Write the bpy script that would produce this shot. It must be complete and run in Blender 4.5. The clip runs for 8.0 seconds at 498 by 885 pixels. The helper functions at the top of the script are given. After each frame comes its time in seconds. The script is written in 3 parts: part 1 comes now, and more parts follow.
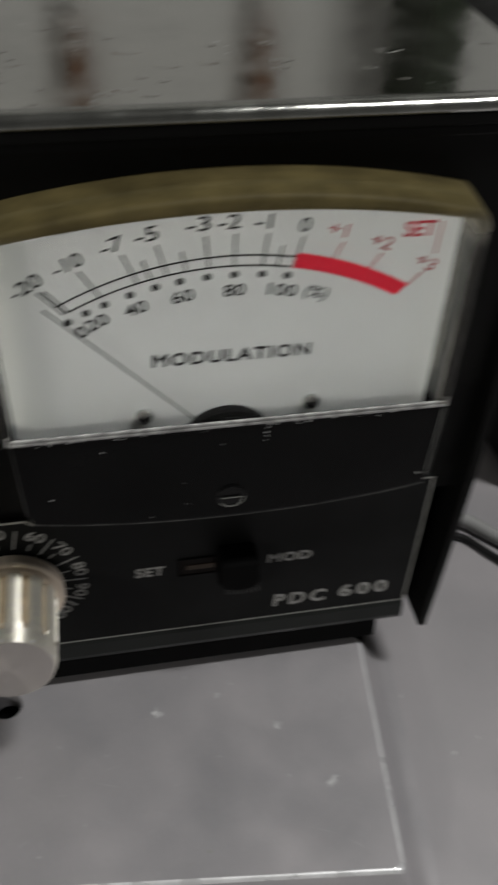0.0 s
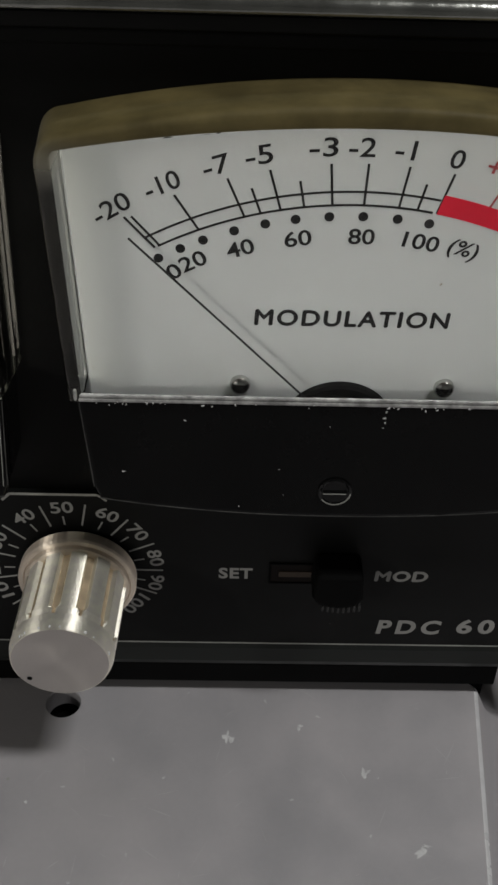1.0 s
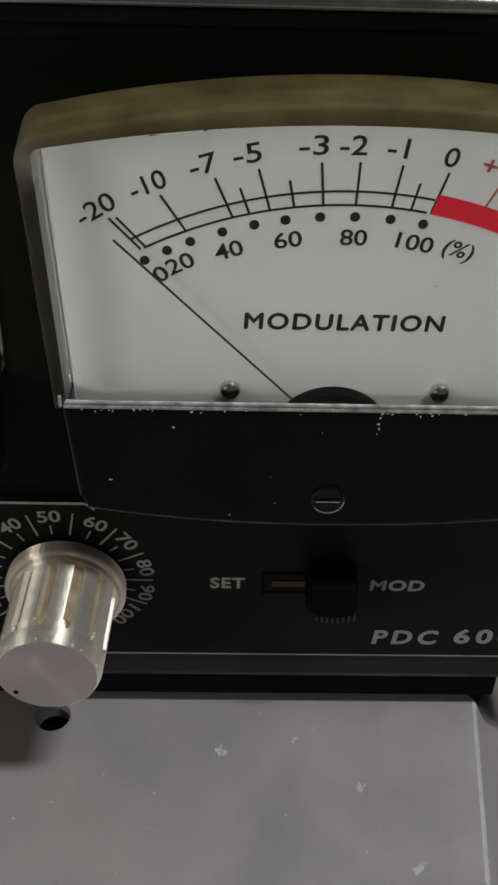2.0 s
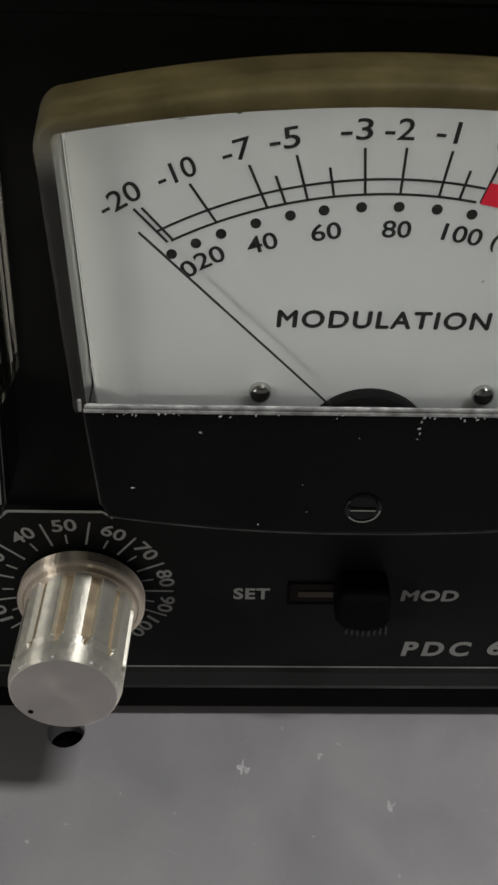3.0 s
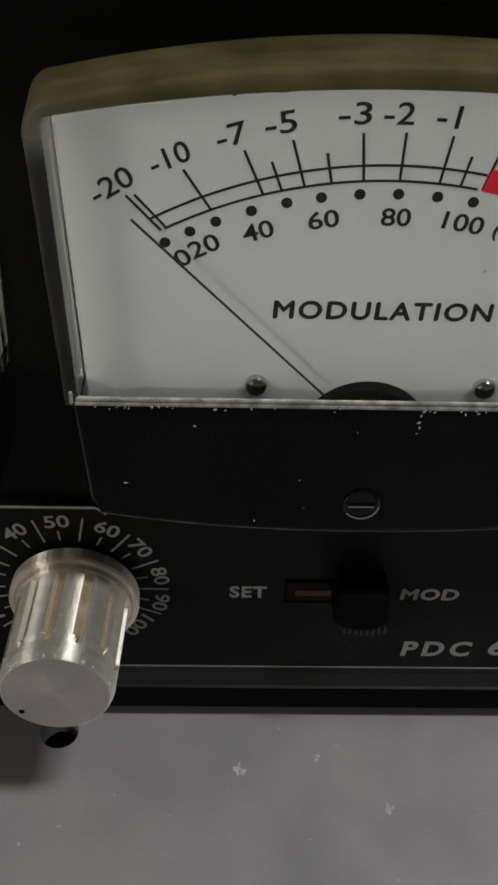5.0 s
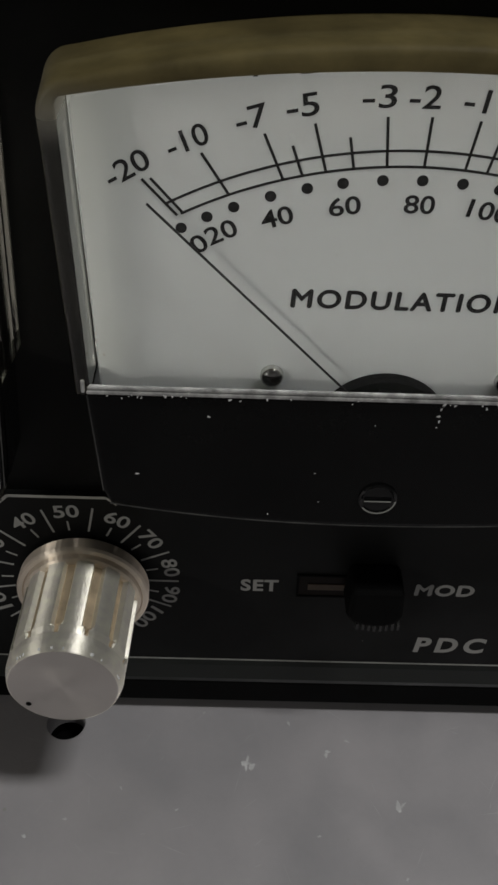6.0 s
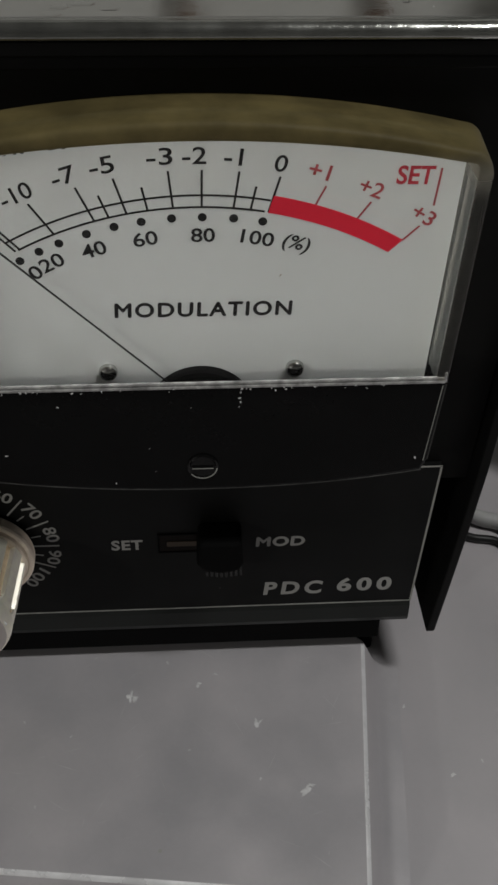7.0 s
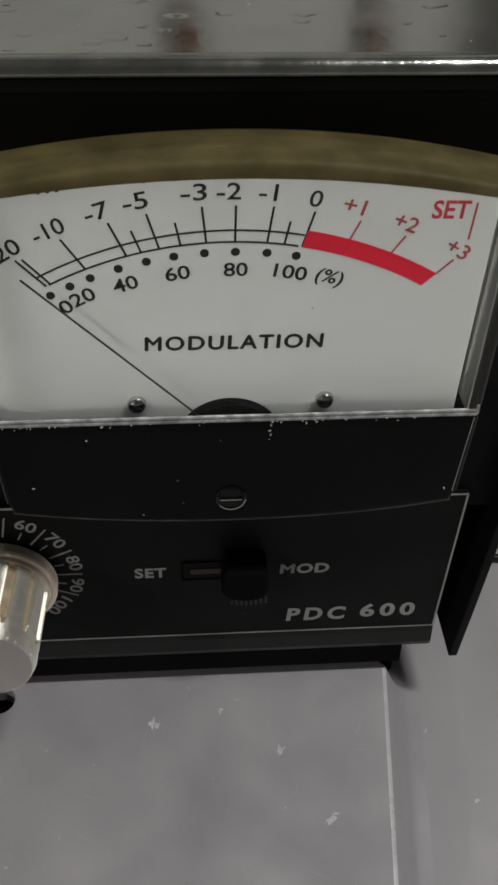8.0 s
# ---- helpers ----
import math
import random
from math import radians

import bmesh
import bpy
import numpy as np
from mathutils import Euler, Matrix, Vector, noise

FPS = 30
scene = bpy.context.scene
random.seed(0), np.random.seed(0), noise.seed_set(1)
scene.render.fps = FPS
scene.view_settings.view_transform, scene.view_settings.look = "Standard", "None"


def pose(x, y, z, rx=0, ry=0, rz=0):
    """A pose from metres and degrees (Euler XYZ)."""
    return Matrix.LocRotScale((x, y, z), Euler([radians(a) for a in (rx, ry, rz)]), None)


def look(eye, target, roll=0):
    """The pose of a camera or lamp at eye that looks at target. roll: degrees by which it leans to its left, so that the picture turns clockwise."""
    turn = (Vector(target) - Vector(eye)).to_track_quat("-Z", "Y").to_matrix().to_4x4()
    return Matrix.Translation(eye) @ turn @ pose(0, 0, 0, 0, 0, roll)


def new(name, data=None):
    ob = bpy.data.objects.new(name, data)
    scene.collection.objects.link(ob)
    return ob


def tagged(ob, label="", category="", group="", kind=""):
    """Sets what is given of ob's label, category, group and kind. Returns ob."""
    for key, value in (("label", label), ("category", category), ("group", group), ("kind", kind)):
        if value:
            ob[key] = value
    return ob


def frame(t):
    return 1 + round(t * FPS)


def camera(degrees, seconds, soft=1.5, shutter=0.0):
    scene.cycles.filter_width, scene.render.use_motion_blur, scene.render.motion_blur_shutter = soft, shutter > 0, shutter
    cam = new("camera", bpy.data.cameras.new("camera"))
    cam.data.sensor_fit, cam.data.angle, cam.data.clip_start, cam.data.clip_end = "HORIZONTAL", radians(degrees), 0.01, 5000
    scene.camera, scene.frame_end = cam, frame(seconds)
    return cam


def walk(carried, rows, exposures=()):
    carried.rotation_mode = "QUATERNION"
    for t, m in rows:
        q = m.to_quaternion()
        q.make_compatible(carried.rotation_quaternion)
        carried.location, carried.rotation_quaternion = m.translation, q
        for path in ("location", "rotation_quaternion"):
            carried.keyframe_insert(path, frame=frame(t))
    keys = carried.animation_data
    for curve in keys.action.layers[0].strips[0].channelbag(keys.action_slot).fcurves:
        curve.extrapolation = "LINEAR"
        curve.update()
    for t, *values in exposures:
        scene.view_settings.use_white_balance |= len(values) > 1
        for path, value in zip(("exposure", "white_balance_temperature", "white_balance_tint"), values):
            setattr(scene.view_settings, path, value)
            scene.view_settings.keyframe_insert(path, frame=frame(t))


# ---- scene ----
# ---- camera and its path: seconds, place in metres, yaw, pitch, roll ----
cam = camera(28.49, 8.0, soft=2.7, shutter=0.26)
PATH = [
    (0, -0.02299, -0.11832, 0.15531, -11.137, -39.479, -1.882),
    (0.1, -0.02764, -0.11494, 0.14843, -7.609, -39.036, -1.854),
    (0.2, -0.03112, -0.11008, 0.14123, -5.044, -39.302, -2.077),
    (0.3, -0.03165, -0.10472, 0.13481, -3.257, -39.884, -2.297),
    (0.5, -0.02783, -0.10205, 0.12723, -2.099, -38.955, -2.092),
    (0.7, -0.02120, -0.10031, 0.13465, -0.726, -39.361, -2.075),
    (1, -0.01455, -0.10379, 0.13549, -0.319, -38.349, -1.547),
    (1.2, -0.01423, -0.10571, 0.13495, -0.040, -37.945, -1.512),
    (2.3, -0.01332, -0.09739, 0.13232, -0.742, -38.336, -1.417),
    (2.5, -0.01573, -0.09516, 0.13051, -0.828, -38.562, -1.437),
    (3, -0.01751, -0.09410, 0.13029, -0.841, -38.562, -1.494),
    (3.5, -0.01565, -0.09425, 0.12937, -0.609, -38.511, -1.436),
    (4, -0.01734, -0.09274, 0.12792, -0.819, -38.423, -1.579),
    (4.2, -0.01722, -0.09250, 0.12820, -0.745, -38.472, -1.525),
    (5.3, -0.01670, -0.09254, 0.12812, -0.662, -38.587, -1.543),
    (5.5, -0.01717, -0.09212, 0.12814, -0.590, -38.711, -1.595),
    (6, -0.01743, -0.09027, 0.12695, 0.186, -39.316, -1.855),
    (6.2, -0.01437, -0.08858, 0.12847, -0.176, -40.333, -1.518),
    (6.3, -0.00821, -0.08858, 0.13009, -0.177, -40.467, -0.929),
    (6.4, -0.00363, -0.08691, 0.13112, -0.262, -41.384, -0.466),
    (6.5, 0.00556, -0.08817, 0.12980, -0.663, -41.314, -0.433),
    (6.6, 0.00946, -0.09629, 0.13098, -1.728, -40.417, -0.365),
    (6.8, 0.00178, -0.11172, 0.13948, -3.205, -39.806, -0.640),
    (7, -0.00148, -0.11321, 0.14375, -3.350, -39.754, -0.833),
    (7.5, -0.00560, -0.11040, 0.14333, -3.503, -40.314, -1.015),
    (8, -0.00629, -0.10902, 0.14672, -3.750, -39.918, -0.985),
]
walk(cam, [(t, pose(x, y, z, 90 + pitch, roll, yaw)) for t, x, y, z, yaw, pitch, roll in PATH],
     [(0.0, 0.0), (1.0, -0.06), (2.5, -0.08), (4.0, -0.26), (5.5, -0.29), (6.0, -0.3), (6.4, -0.54), (6.6, -0.54), (7.0, -0.2), (7.5, -0.17), (8.0, 0.0)])

# ---- light: a ceiling tube fitting, a white back wall, greys that limit bounce ----
world = bpy.data.worlds.new("world")
world.use_nodes = True
world.node_tree.nodes["Background"].inputs[0].default_value = (0.8, 0.82, 0.84, 1)
world.node_tree.nodes["Background"].inputs[1].default_value = 0.03
scene.world = world

TUBE = Vector((0.60, -0.34, 1.50))
lamp = bpy.data.lights.new("tube_light", "AREA")
lamp.shape, lamp.size, lamp.size_y, lamp.energy, lamp.color = "RECTANGLE", 0.34, 0.16, 12.9, (0.99, 0.985, 0.98)
lamp_ob = new("tube_light", lamp)
lamp_ob.matrix_world = pose(TUBE.x, TUBE.y, TUBE.z - 0.012, 0, 0, 0)

# added stand-in for an unseen light: it throws the needle's thin second shadow
SPOT = Vector((-0.76, -0.72, 0.37))
glow = bpy.data.lights.new("stand_in_light", "AREA")
glow.shape, glow.size, glow.energy, glow.color = "DISK", 0.035, 1.9, (1.0, 0.97, 0.92)
new("stand_in_light", glow).matrix_world = look(SPOT, (0, 0, 0.08))


# ---- materials ----
def material(name, base, rough=0.5, metal=0.0, vary=0.15, grain=900.0, blotch=60.0, bump=0.0, coat=0.0,
             rough_vary=0.1, tint=None, trans=0.0, ior=1.45, stretch=(1, 1, 1), spec=0.5, specks=0.0, speck_scale=700.0):
    """A surface with colour and gloss that vary at two scales, fine relief, and pale specks of dust where asked for."""
    m = bpy.data.materials.new(name)
    m.use_nodes = True
    nt = m.node_tree
    b = nt.nodes["Principled BSDF"]
    link = nt.links.new

    def node(kind, **inputs):
        n = nt.nodes.new(kind)
        for key, value in inputs.items():
            n.inputs[key.replace("_", " ")].default_value = value
        return n

    def mix(fac, a, c):
        n = nt.nodes.new("ShaderNodeMix")
        n.data_type = "RGBA"
        link(fac, n.inputs[0])
        for slot, v in ((6, a), (7, c)):
            if isinstance(v, tuple):
                n.inputs[slot].default_value = v
            else:
                link(v, n.inputs[slot])
        return n.outputs[2]

    where = nt.nodes.new("ShaderNodeTexCoord")
    move = node("ShaderNodeMapping", Scale=stretch)
    link(where.outputs["Object"], move.inputs[0])
    fine = node("ShaderNodeTexNoise", Scale=grain, Detail=4.0, Roughness=0.6)
    large = node("ShaderNodeTexNoise", Scale=blotch, Detail=5.0, Roughness=0.55)
    link(move.outputs[0], fine.inputs["Vector"])
    link(where.outputs["Object"], large.inputs["Vector"])
    spread = node("ShaderNodeMapRange")
    spread.inputs[1].default_value, spread.inputs[2].default_value = 0.33, 0.67
    link(large.outputs[0], spread.inputs[0])
    lo = tuple(c * (1 - vary) for c in base) + (1,)
    hi = tuple(min(1, c * (1 + vary)) for c in (tint or base)) + (1,)
    grainy = mix(fine.outputs[0], tuple(c * (1 - vary * 0.7) for c in base) + (1,), tuple(min(1, c * (1 + vary * 0.7)) for c in base) + (1,))
    broad = mix(spread.outputs[0], lo, hi)
    both = nt.nodes.new("ShaderNodeMix")
    both.data_type = "RGBA"
    both.inputs[0].default_value = 0.5
    link(grainy, both.inputs[6])
    link(broad, both.inputs[7])
    colour = both.outputs[2]
    if specks:
        dust = node("ShaderNodeTexVoronoi", Scale=speck_scale, Randomness=1.0)
        link(where.outputs["Object"], dust.inputs["Vector"])
        near = node("ShaderNodeMapRange")
        near.inputs[1].default_value, near.inputs[2].default_value = 0.05, 0.09
        near.inputs[3].default_value, near.inputs[4].default_value = 1.0, 0.0
        link(dust.outputs["Distance"], near.inputs[0])
        pick = node("ShaderNodeSeparateColor")
        link(dust.outputs["Color"], pick.inputs[0])
        rare = nt.nodes.new("ShaderNodeMath")
        rare.operation = "LESS_THAN"
        rare.inputs[1].default_value = specks
        link(pick.outputs[0], rare.inputs[0])
        both_on = nt.nodes.new("ShaderNodeMath")
        both_on.operation = "MULTIPLY"
        link(near.outputs[0], both_on.inputs[0])
        link(rare.outputs[0], both_on.inputs[1])
        colour = mix(both_on.outputs[0], colour, (0.45, 0.45, 0.42, 1))
    link(colour, b.inputs["Base Color"])
    shine = node("ShaderNodeMapRange")
    shine.inputs[3].default_value, shine.inputs[4].default_value = max(0.02, rough - rough_vary), min(1, rough + rough_vary)
    link(spread.outputs[0], shine.inputs[0])
    link(shine.outputs[0], b.inputs["Roughness"])
    b.inputs["Metallic"].default_value = metal
    b.inputs["Coat Weight"].default_value = coat
    b.inputs["Coat Roughness"].default_value = 0.12
    b.inputs["Transmission Weight"].default_value = trans
    b.inputs["IOR"].default_value = ior
    b.inputs["Specular IOR Level"].default_value = spec
    if bump:
        relief = node("ShaderNodeBump", Strength=bump, Distance=0.0001)
        link(fine.outputs[0], relief.inputs["Height"])
        link(relief.outputs[0], b.inputs["Normal"])
    return m


BLACK_PAINT = material("satin_black_paint", (0.004, 0.0043, 0.004), 0.55, vary=0.3, grain=2500, blotch=80, bump=0.25, spec=0.17, specks=0.02, speck_scale=500)
COVER_PAINT = material("black_cover_enamel", (0.0045, 0.0045, 0.0042), 0.5, vary=0.3, grain=2000, blotch=60, bump=0.2, spec=0.12)
BLACK_PLASTIC = material("glossy_black_plastic", (0.0036, 0.0037, 0.0036), 0.16, vary=0.3, grain=1500, blotch=90, spec=0.14, rough_vary=0.08, specks=0.03, speck_scale=420)
RIB_GREY = material("grey_rib_plastic", (0.02, 0.02, 0.019), 0.4, vary=0.5, grain=1500, blotch=500, spec=0.4)
BLACK_PARTS_AND_SHADE = material("matt_black_parts_and_shade", (0.003, 0.003, 0.003), 0.7, vary=0.2, spec=0.06)
LID_METAL = material("dull_steel_sheet", (0.52, 0.52, 0.495), 0.13, metal=1.0, vary=0.16, grain=260, blotch=90, bump=0.25, rough_vary=0.07, specks=0.12, speck_scale=300)
EDGE_STEEL = material("mottled_edge_steel", (0.33, 0.335, 0.31), 0.17, metal=0.85, vary=0.4, grain=420, blotch=150, bump=0.8, rough_vary=0.06)
DIAL_WHITE = material("white_dial_card", (0.575, 0.602, 0.59), 0.55, vary=0.03, grain=700, blotch=50, spec=0.3, specks=0.004, speck_scale=300)
SPECK_BROWN = material("brown_dust_speck", (0.33, 0.30, 0.24), 0.7, vary=0.3)
INK_BLACK = material("black_dial_ink", (0.014, 0.014, 0.014), 0.55, vary=0.2, spec=0.3)
INK_RED = material("red_dial_ink", (0.62, 0.012, 0.035), 0.5, vary=0.08, spec=0.3)
INK_SET_RED = material("dark_red_dial_ink", (0.42, 0.035, 0.05), 0.5, vary=0.1, spec=0.3)
INK_PALE_RED = material("thin_red_dial_ink", (0.33, 0.06, 0.065), 0.55, vary=0.15, spec=0.3)
PANEL_PRINT = material("grey_white_panel_print", (0.33, 0.33, 0.31), 0.6, vary=0.15, grain=3000, blotch=300)
PANEL_EDGE = material("bare_panel_edge", (0.34, 0.34, 0.31), 0.45, metal=0.3, vary=0.35, grain=1500, blotch=200)
DULL_EDGE_AND_GLINT = material("rubbed_edge_and_glint", (0.29, 0.295, 0.27), 0.5, vary=0.5, grain=1500, blotch=150)
ADJUSTER_BLACK = material("polished_black_adjuster", (0.005, 0.005, 0.005), 0.1, vary=0.3, spec=0.32)
NEEDLE_BLACK = material("black_needle_paint", (0.01, 0.01, 0.01), 0.5, vary=0.1)
SCREW_METAL = material("nickel_screw", (0.55, 0.55, 0.53), 0.12, metal=1.0, vary=0.1)
KNOB_METAL = material("worn_turned_aluminium", (0.97, 0.905, 0.81), 0.50, metal=0.75, vary=0.16, grain=1800, blotch=700, bump=0.38, tint=(0.97, 0.85, 0.68), rough_vary=0.06)
KNOB_BASE = material("turned_knob_flange", (0.90, 0.80, 0.67), 0.47, metal=0.9, vary=0.1, grain=1200, blotch=300, bump=0.1)
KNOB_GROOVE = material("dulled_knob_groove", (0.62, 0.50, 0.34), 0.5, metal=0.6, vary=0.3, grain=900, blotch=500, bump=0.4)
KNOB_CAP = material("turned_aluminium_cap", (0.62, 0.585, 0.55), 0.42, metal=1.0, vary=0.06, grain=2500, blotch=200, bump=0.05)
PLINTH_METAL = material("grey_cast_aluminium", (0.505, 0.495, 0.51), 0.42, metal=0.4, vary=0.10, grain=900, blotch=48, bump=0.08, rough_vary=0.09, tint=(0.54, 0.507, 0.508), specks=0.06, speck_scale=230)
# Worn plinth edge, its base paled further to paint the highlight along it.
WORN_LIT_METAL = material("worn_aluminium_with_highlight", (0.90, 0.90, 0.90), 0.3, metal=0.3, vary=0.25, grain=1200, blotch=200, bump=0.1)
BENCH_METAL = material("grey_sheet_metal", (0.515, 0.50, 0.512), 0.44, metal=0.4, vary=0.06, grain=900, blotch=40, bump=0.06, rough_vary=0.08, tint=(0.545, 0.51, 0.515), specks=0.05, speck_scale=160)
FLECK_AND_GLINT = material("pale_fleck_and_glint", (0.68, 0.68, 0.67), 0.6, vary=0.2)
DULL_FLECK = material("dull_grey_fleck", (0.60, 0.60, 0.595), 0.6, vary=0.25, grain=2500, blotch=700)
SCRATCH = material("bright_metal_scratch", (0.58, 0.575, 0.575), 0.4, metal=0.4, vary=0.3)
WINDOW_CLEAR = material("clear_acrylic", (0.97, 0.97, 0.96), 0.03, vary=0.0, rough_vary=0.01, trans=1.0, ior=1.2)


def aged_acrylic():
    """Clear moulded aged acrylic; its yellow, dulled top paints in light seen through it."""
    m = material("aged_clear_acrylic", (0.145, 0.117, 0.047), 0.3, vary=0.65, grain=700, blotch=160, trans=1.0, ior=1.47, stretch=(0.06, 0.6, 1))
    nt = m.node_tree
    b = nt.nodes["Principled BSDF"]
    where, cut = nt.nodes.new("ShaderNodeTexCoord"), nt.nodes.new("ShaderNodeSeparateXYZ")
    nt.links.new(where.outputs["Object"], cut.inputs[0])

    def along(low, high, z0=0.0915, z1=0.0985):
        n = nt.nodes.new("ShaderNodeMapRange")
        n.interpolation_type = "SMOOTHSTEP"
        for k, v in enumerate((z0, z1, low, high)):
            n.inputs[k + 1].default_value = v
        nt.links.new(cut.outputs[2], n.inputs[0])
        return n.outputs[0]

    yellow = b.inputs["Base Color"].links[0].from_socket
    both = nt.nodes.new("ShaderNodeMix")
    both.data_type = "RGBA"
    both.inputs[6].default_value = (0.62, 0.60, 0.50, 1)
    nt.links.new(along(0.0, 1.0), both.inputs[0])
    nt.links.new(yellow, both.inputs[7])
    nt.links.new(both.outputs[2], b.inputs["Base Color"])
    nt.links.new(along(1.0, 0.3), b.inputs["Transmission Weight"])
    nt.links.new(along(0.5, 0.12), b.inputs["Specular IOR Level"])
    nt.links.new(along(0.03, 0.62), b.inputs["Roughness"])
    return m


RIM_ACRYLIC = aged_acrylic()
WORN_LINE = material("thin_scuffed_line", (0.045, 0.045, 0.042), 0.5, vary=0.95, grain=500, blotch=350)
FROSTED_AND_GLINT = material("frosted_edge_and_glint", (0.34, 0.34, 0.33), 0.22, vary=0.8, grain=1600, blotch=600, bump=0.3)
# Grey chosen to cut bounce light off the unseen walls and ceiling.
LOW_BOUNCE_GREY = material("grey_low_bounce_paint", (0.28, 0.28, 0.272), 0.7, vary=0.06, grain=200, blotch=3, bump=0.1)
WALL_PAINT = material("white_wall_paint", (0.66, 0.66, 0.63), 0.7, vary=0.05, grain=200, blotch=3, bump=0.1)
FLOOR_GREY = material("grey_floor", (0.22, 0.21, 0.20), 0.6, vary=0.15, grain=60, blotch=3)
WOOD = material("brown_wood", (0.20, 0.11, 0.065), 0.5, vary=0.3, grain=120, blotch=20, stretch=(1, 1, 0.1))
GREEN_PAINT = material("dark_green_paint", (0.03, 0.04, 0.022), 0.5, vary=0.2)
CABLE_GREY = material("grey_cable_sheath", (0.36, 0.36, 0.35), 0.4, vary=0.1)
CABLE_BLACK = material("black_cable_sheath", (0.008, 0.008, 0.008), 0.4, vary=0.1)
for spun, brushed in ((KNOB_CAP, 0.6), (KNOB_METAL, 1.0), (KNOB_BASE, 1.0)):
    turned_way = spun.node_tree.nodes.new("ShaderNodeTangent")
    turned_way.direction_type, turned_way.axis = "RADIAL", "Y"
    spun.node_tree.links.new(turned_way.outputs[0], spun.node_tree.nodes["Principled BSDF"].inputs["Tangent"])
    spun.node_tree.nodes["Principled BSDF"].inputs["Anisotropic"].default_value = brushed
    spun.node_tree.nodes["Principled BSDF"].inputs["Anisotropic Rotation"].default_value = 0.25
TUBE_WHITE = bpy.data.materials.new("glowing_diffuser")
TUBE_WHITE.use_nodes = True
TUBE_WHITE.node_tree.nodes["Principled BSDF"].inputs["Emission Color"].default_value = (1, 0.96, 0.9, 1)
TUBE_WHITE.node_tree.nodes["Principled BSDF"].inputs["Emission Strength"].default_value = 3.0


# ---- mesh helpers: all sizes in millimetres ----
def part(name, bm, mat, parent=None, label="", smooth=False):
    """Links a bmesh, in millimetres, as one mesh object."""
    for v in bm.verts:
        v.co *= 0.001
    bmesh.ops.recalc_face_normals(bm, faces=bm.faces)
    if smooth:       # end caps keep a hard edge
        bmesh.ops.split_edges(bm, edges=list({e for f in bm.faces if len(f.verts) > 4 for e in f.edges}))
    me = bpy.data.meshes.new(name)
    bm.to_mesh(me)
    bm.free()
    for one in (mat if isinstance(mat, (list, tuple)) else (mat,)):
        me.materials.append(one)
    if smooth:
        me.polygons.foreach_set("use_smooth", [len(p.vertices) == 4 for p in me.polygons])
    ob = new(name, me)
    ob.parent = parent
    if label:
        ob["label"] = label
    return ob


def bevelled(bm, width, segments=2, angle=0.6):
    if width:
        edges = [e for e in bm.edges if len(e.link_faces) == 2 and e.calc_face_angle(0) > angle]
        bmesh.ops.bevel(bm, geom=edges, offset=width, segments=segments, profile=0.5, affect="EDGES", clamp_overlap=True)
    return bm


def block(x0, x1, y0, y1, z0, z1, bevel=0.0, segments=2):
    bm = bmesh.new()
    bmesh.ops.create_cube(bm, size=1)
    for v in bm.verts:
        v.co = Vector(((x0 + x1) / 2 + v.co.x * (x1 - x0), (y0 + y1) / 2 + v.co.y * (y1 - y0), (z0 + z1) / 2 + v.co.z * (z1 - z0)))
    return bevelled(bm, bevel, segments)


def prism(outline, y0, y1, bevel=0.0, segments=2):
    """A plate with the outline (x, z), from y0 to y1."""
    bm = bmesh.new()
    a = [bm.verts.new((x, y0, z)) for x, z in outline]
    c = [bm.verts.new((x, y1, z)) for x, z in outline]
    n = len(outline)
    bm.faces.new(a)
    bm.faces.new(c[::-1])
    for i in range(n):
        bm.faces.new((a[i], c[i], c[(i + 1) % n], a[(i + 1) % n]))
    bmesh.ops.recalc_face_normals(bm, faces=bm.faces)
    return bevelled(bm, bevel, segments)


def band(outer, inner, y0, y1, bevel=0.0, closed=False):
    """A wall between two outlines (x, z) with as many points each, from y0 to y1."""
    bm = bmesh.new()
    rings = [[bm.verts.new((x, y, z)) for x, z in line] for line, y in ((outer, y0), (inner, y0), (inner, y1), (outer, y1))]
    n = len(outer)
    for i in range(n if closed else n - 1):
        j = (i + 1) % n
        for k in range(4):
            p, q = rings[k], rings[(k + 1) % 4]
            bm.faces.new((p[i], p[j], q[j], q[i]))
    if not closed:
        bm.faces.new([r[0] for r in rings])
        bm.faces.new([r[-1] for r in rings][::-1])
    bmesh.ops.recalc_face_normals(bm, faces=bm.faces)
    return bevelled(bm, bevel, 2, 0.9)


def turned(x, z, rows, steps=40, shape=None):
    """A body turned about an axis along y through (x, z): rows of (y, radius)."""
    bm = bmesh.new()
    rings = []
    for y, r in rows:
        ring = []
        for i in range(steps):
            a = math.tau * i / steps
            rr = r if shape is None else shape(a, y, r)
            ring.append(bm.verts.new((x + rr * math.cos(a), y, z + rr * math.sin(a))))
        rings.append(ring)
    for p, q in zip(rings, rings[1:]):
        for i in range(steps):
            j = (i + 1) % steps
            bm.faces.new((p[i], p[j], q[j], q[i]))
    bm.faces.new(rings[0])
    bm.faces.new(rings[-1][::-1])
    return bm


def stroke(x0, z0, x1, z1, width, y, depth=0.04):
    """A straight printed line in the plane y."""
    d = Vector((x1 - x0, z1 - z0)).normalized()
    s = Vector((-d.y, d.x)) * width / 2
    return prism([(x0 + s.x, z0 + s.y), (x1 + s.x, z1 + s.y), (x1 - s.x, z1 - s.y), (x0 - s.x, z0 - s.y)], y, y - depth)


